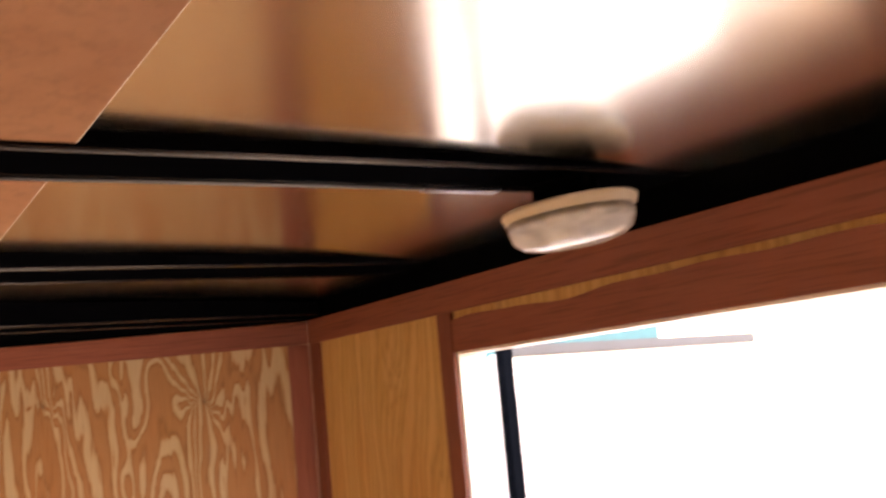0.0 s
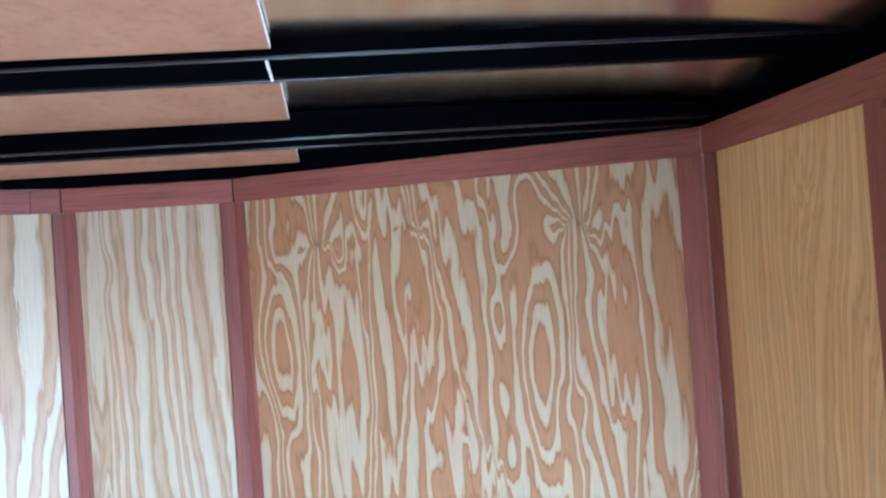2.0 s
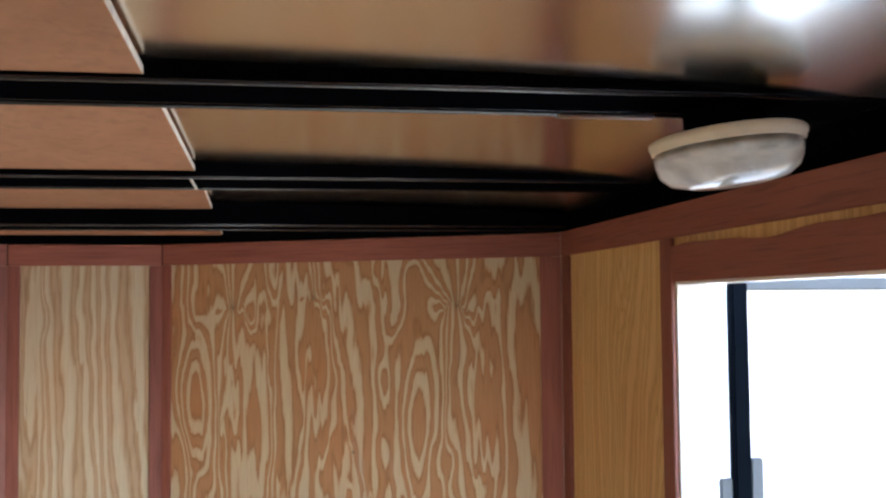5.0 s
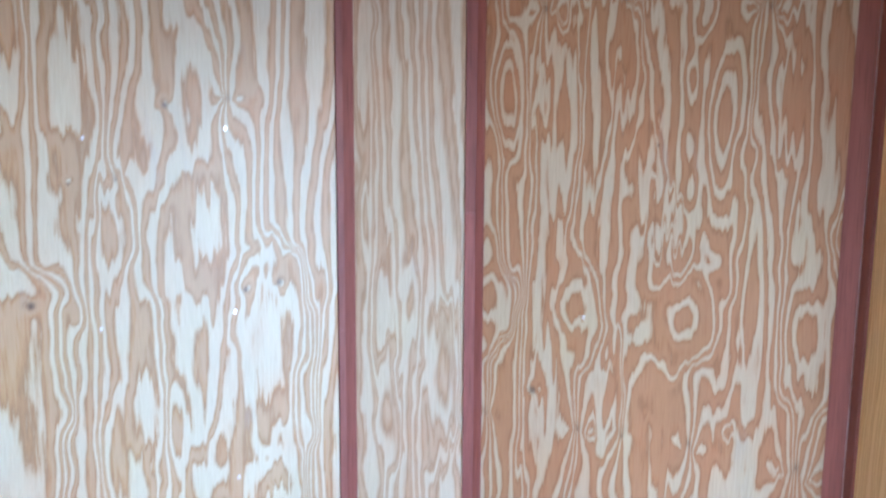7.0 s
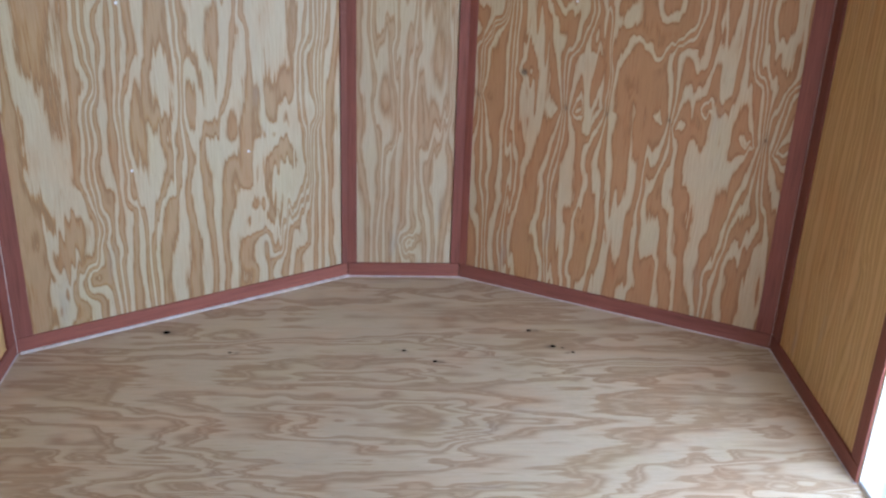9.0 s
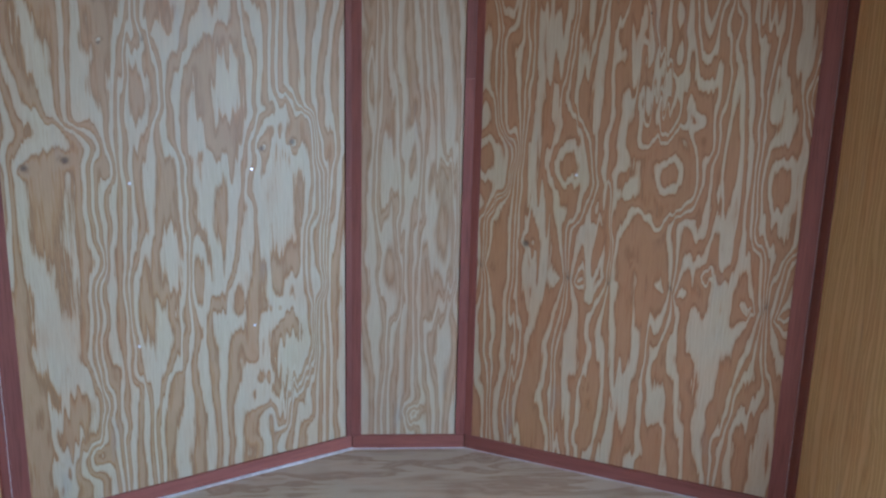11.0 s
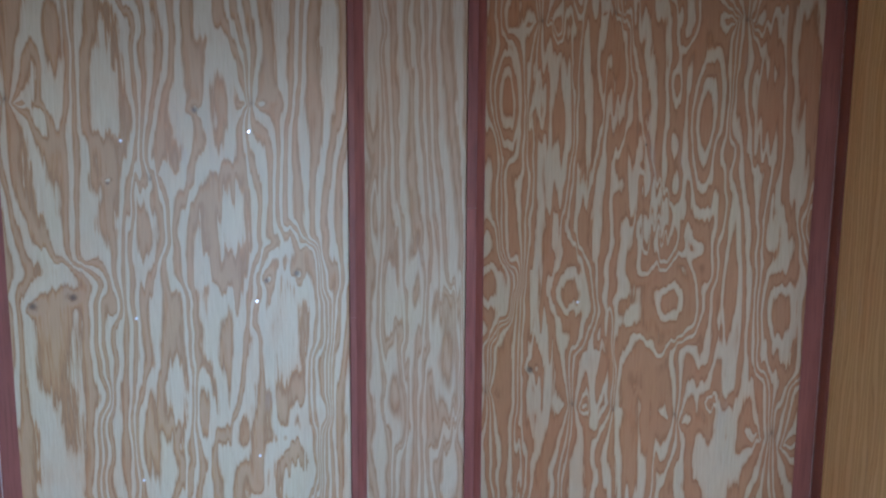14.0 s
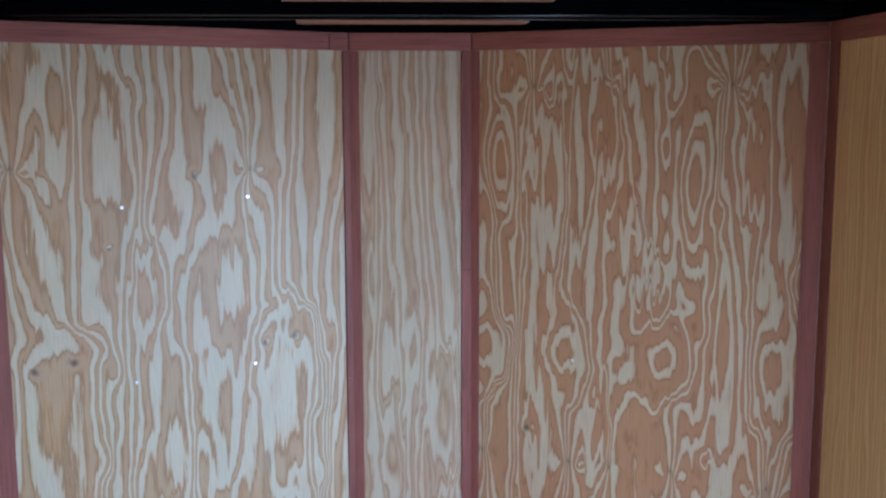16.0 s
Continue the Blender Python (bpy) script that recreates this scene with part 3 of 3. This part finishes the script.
def roof_beam(far, near, hang):
    """A black hat-section bow across the roof, from rail to rail."""
    def side(y):
        if y > RIGHT_Y:
            return HALF + (-y) / (-RIGHT_Y) * (RIGHT - HALF), -HALF - (-y) / (-LEFT_Y) * (-LEFT - HALF)
        return RIGHT, LEFT
    xr, xl = side(far)
    top = roof_at(far)
    bm = bmesh.new()
    loops = [[bm.verts.new((x, y, z)) for y, z in ((near, top - hang), (far, top - hang), (far, top - 0.0005 - crown(x)), (near, top - 0.0005 - crown(x)))]
             for x in [xl + 0.02 + (xr - xl - 0.04) * k / 24 for k in range(25)]]
    for a, b in zip(loops, loops[1:]):
        for j in range(4):
            bm.faces.new((a[j - 1], a[j], b[j], b[j - 1]))
    bm.faces.new(loops[0])
    bm.faces.new(loops[-1])
    bmesh.ops.bevel(bm, geom=[e for e in bm.edges if abs(e.verts[0].co.x - e.verts[1].co.x) > 0.01], offset=0.003, segments=2, affect="EDGES")
    beam = mesh_object("roof_beam", bm, M_BLACK)
    # rolled edges: thin round beads along both sides of the underside
    for y, thick in ((near + 0.0025, 0.0028), (far - 0.003, 0.0034), (far - 0.016, 0.0014)):
        bm = bmesh.new()
        bmesh.ops.create_cone(bm, cap_ends=True, segments=14, radius1=thick, radius2=thick, depth=xr - xl - 0.04)
        for v in bm.verts:
            v.co = Vector(((xl + xr) / 2 + v.co.z, y + v.co.x, top - hang + 0.0012 + v.co.y))
        part("lip", bm, M_LIP, beam, "rolled shiny edge", True)
    return tagged(beam, "glossy black painted steel roof beam", "beam", "roof beams", kind="structure")


BEAM_DEEP = 0.018
BEAMS = [(-0.385, -0.485), (-0.765, -0.895), (-1.370, -1.472), (-1.975, -2.075), (-2.580, -2.680), (-3.190, -3.290)]
for far, near in BEAMS:
    roof_beam(far, near, {-0.385: 0.0410, -0.765: 0.0225}.get(far, BEAM_DEEP))

# black top rails round the walls
for m, length in ((nose_right, RIGHT_LEN), (nose_left, LEFT_LEN), (nose_mid, 2 * HALF), (side_right, RIGHT_Y - REAR), (side_left, LEFT_Y - REAR)):
    bm = bar((0.0, -0.012, STRIP_HIGH + 0.0008), (length, -0.0005, ROOF), 0.003)
    for v in bm.verts:
        if v.co.z > 1.65:
            v.co.z += (roof_at((m @ v.co).y) if length < 1 else ROOF) - 0.0008 - ROOF
    ob = mesh_object("top_rail", bm, M_BLACK)
    ob.matrix_world = m
    tagged(ob, "black painted steel rail above the wall trim", "rail", kind="structure")

# lining pieces between the beams
LINE_L, LINE_R, LINE_DROP = -0.275, 0.279, 0.013
for k in range(len(BEAMS)):
    front = -0.070 if k == 0 else BEAMS[k - 1][1]
    back = BEAMS[k][0]
    jog = random.uniform(-0.003, 0.003)
    liner = new("ceiling_liner")
    tagged(liner, "pinkish veneer lining piece between the black roof beams", "ceiling lining", "ceiling lining pieces", kind="structure")
    right, left = LINE_R + jog, LINE_L + jog
    drop = LINE_DROP + (0.004 if k < 2 else 0.0)

    def sheet(xa, xb):
        bm = bmesh.new()
        ends = [(back + 0.001, roof_at(back) - drop), (front - 0.001, roof_at(front) - drop)]
        v = [[bm.verts.new((x, y, z + up)) for y, z in ends for up in (0, 0.0065)] for x in (xa, xb)]
        a, b = v
        for q in ((a[0], a[1], a[3], a[2]), (b[0], b[1], b[3], b[2]), (a[0], a[2], b[2], b[0]), (a[1], a[3], b[3], b[1]), (a[0], a[1], b[1], b[0]), (a[2], a[3], b[3], b[2])):
            bm.faces.new(q)
        return bm
    part("veneer", sheet(left + 0.0008, right - 0.0008), M_LINER, liner)
    for xa, xb in ((left, left + 0.0008), (right - 0.0008, right)):
        part("sawn_edge", sheet(xa, xb), M_CUT, liner, "rough white sawn edge")

# white chalk tick on a beam
BEAM_TWO_LOW = roof_at(-0.765) - 0.0225
tick = mesh_object("chalk_mark", bar((0.2715, -0.894, BEAM_TWO_LOW - 0.0012), (0.2745, -0.772, BEAM_TWO_LOW + 0.0003)), M_CUT)
tagged(tick, "short white mark on a black roof beam", "mark")

# ---- dome lamp ----
def oval(bm, rx, ry, rings, segments=40):
    """A stack of ovals: rings of (scale, z), closed at both ends."""
    loops = []
    for s, z in rings:
        loops.append([bm.verts.new((rx * s * math.copysign(abs(math.cos(a)) ** 0.95, math.cos(a)), ry * s * math.copysign(abs(math.sin(a)) ** 0.95, math.sin(a)), z))
                      for a in [2 * math.pi * k / segments for k in range(segments)]])
    for a, b in zip(loops, loops[1:]):
        for k in range(segments):
            bm.faces.new((a[k - 1], a[k], b[k], b[k - 1]))
    bm.faces.new(loops[0])
    bm.faces.new(loops[-1])
    return bm


M_REFLECTOR = plain("grey_reflector", (0.60, 0.58, 0.55), 0.3, metal=0.0, vary=0.4, scale=(40, 40, 40), bump=0.3)
dome = new("dome_lamp")
dome.matrix_world = pose(0.7635, -1.430, BEAM_LOW - 0.009, 0, 0, -53) @ pose(0, 0, 0, 0, -4, 0)
tagged(dome, "oval cream and clear plastic dome lamp, unlit, under a roof beam", "ceiling lamp")
part("base", oval(bmesh.new(), 0.0705, 0.053, [(0.80, -0.0165), (0.96, -0.0175), (1.0, -0.0195), (1.0, -0.0235), (0.978, -0.0248), (0.972, -0.0285), (0.95, -0.0295)]), M_CREAM, dome, "cream plastic base with a stepped rim", True)
# black block added over the base as the shade under the beam
part("shade_block", bar((-0.030, -0.022, -0.018), (0.030, 0.022, 0.007), 0.003), M_BLACK, dome, "black filler block standing in for shade above the base")
part("lens", oval(bmesh.new(), 0.0705, 0.053, [(0.945, -0.0295), (0.935, -0.040), (0.88, -0.050), (0.75, -0.057), (0.5, -0.061), (0.2, -0.062)]), M_LENS, dome, "clear ribbed plastic lens", True)
part("reflector", oval(bmesh.new(), 0.0705, 0.053, [(0.86, -0.0325), (0.80, -0.037), (0.3, -0.039)]), M_REFLECTOR, dome, "white inner reflector", True)

clip = mesh_object("wire_clip", bar((0.63, -1.378, BEAM_LOW - 0.003), (0.72, -1.364, BEAM_LOW - 0.0003), 0.001), M_STEEL)
tagged(clip, "small bright metal plate on the beam's edge", "clip")

# ---- doorway and open door ----
jamb = new("door_frame")
tagged(jamb, "white aluminium door frame in the side wall", "door frame", kind="structure")
xa, xb = RIGHT + 0.0005, RIGHT + 0.047
part("jamb", bar((xa, DOOR_FRONT - 0.004, 0.0), (xb, DOOR_FRONT, DOOR_HEAD), 0.001), M_WHITE, jamb)
part("jamb", bar((xa, DOOR_REAR, 0.0), (xb, DOOR_REAR + 0.004, DOOR_HEAD), 0.001), M_WHITE, jamb)
part("head", bar((xa, DOOR_REAR + 0.0045, DOOR_HEAD - 0.004), (xb, DOOR_FRONT - 0.0045, DOOR_HEAD), 0.001), M_WHITE, jamb)
part("threshold", bar((xa, DOOR_REAR + 0.0045, -0.002), (xb + 0.02, DOOR_FRONT - 0.0045, 0.012), 0.002), M_STEEL, jamb)

door = new("door_1")
door.matrix_world = pose(1.022, -0.890, 0.0, 0, 0, 10.5)
tagged(door, "white trailer side door standing wide open outside", "door", kind="structure")
part("leaf", bar((0.0, 0.002, 0.012), (0.70, 0.034, 1.512), 0.003), M_WHITE, door)
part("edge_seal", bar((-0.014, -0.014, 0.012), (0.014, 0.0015, 1.524), 0.003), M_SEAL, door, "black rubber seal down the hinge edge")
part("top_seal", bar((0.0125, -0.006, 1.506), (0.70, 0.0015, 1.524), 0.002), M_GREY_RUBBER, door, "grey seal along the top edge")
part("hinge_leaf", bar((-0.034, -0.008, 1.165), (-0.0145, 0.0, 1.245), 0.002), M_GREY_RUBBER, door, "small grey hinge leaf")
hinge = part("hinge", bar((0.015, -0.010, 0.95), (0.036, 0.0015, 1.27), 0.002), M_GREY_RUBBER, door)

# ---- outside ----
bm = bmesh.new()
bmesh.ops.create_grid(bm, x_segments=1, y_segments=1, size=900)
ground = mesh_object("ground", bm, M_GROUND)
ground.location = (0, 0, -0.45)
tagged(ground, "pale gravel yard", "ground", kind="structure")


# a pale shed with a teal fascia beyond the open door
shed = new("shed")
shed.location = (4.05, 2.75, -0.45)
tagged(shed, "small white shed with a teal fascia out in the yard", "shed")
part("wall", bar((-2.6, 0.0, 0.0), (0.50, 1.8, 1.945), 0.01), M_SKIN, shed)
part("gutter", bar((-2.61, -0.05, 1.95), (0.52, 1.81, 2.085), 0.02), M_STEEL, shed, "grey metal gutter under the fascia")
part("fascia", bar((-2.62, -0.03, 2.09), (0.55, 1.83, 2.60), 0.01), M_TEAL, shed, "teal painted fascia board")
part("roof", bar((-2.68, -0.08, 2.605), (0.60, 1.88, 2.66), 0.01), M_SKIN, shed)

# ---- crumbs of dirt on the floor ----
dice = random.Random(5)
bm = bmesh.new()
for cx, cy, size in ((-0.594, -0.325, 1.3), (0.318, -0.304, 1.0), (0.368, -0.382, 1.2), (-0.003, -0.406, 0.8), (0.071, -0.457, 0.9), (-0.423, -0.421, 0.7), (0.413, -0.411, 0.7), (0.39, -0.39, 0.5), (0.60, -0.44, 0.4)):
    made = bmesh.ops.create_icosphere(bm, subdivisions=1, radius=0.0052 * size)["verts"]
    for v in made:
        v.co = Vector((cx + v.co.x * dice.uniform(0.8, 1.9), cy + v.co.y * dice.uniform(0.6, 1.1), 0.0012 + v.co.z * 0.35))
tagged(mesh_object("dirt_crumbs", bm, M_RUBBER), "small dark crumbs of dirt lying on the plywood floor", "dirt", kind="stuff")

# ---- screws in the plywood ----
bm = bmesh.new()
bmesh.ops.create_cone(bm, cap_ends=True, segments=12, radius1=0.0038, radius2=0.0031, depth=0.0016)
for v in bm.verts:
    v.co = Vector((v.co.x, v.co.z, v.co.y))
first = mesh_object("screw", bm, M_SCREW)
tagged(first, "small bright zinc screw head in the plywood", "screw", "screws")
spots = [(nose_left, 0.318, 0.806), (nose_left, 0.613, 0.811), (nose_left, 0.604, 1.225), (nose_left, 0.302, 1.215), (nose_left, 0.317, 0.411), (nose_left, 0.610, 0.412), (nose_right, 0.274, 0.802)]
for k, (m, u, z) in enumerate(spots):
    at = m @ pose(u, -0.0004, z)
    if k == 0:
        first.matrix_world = at
    else:
        copy_thing(first, at)
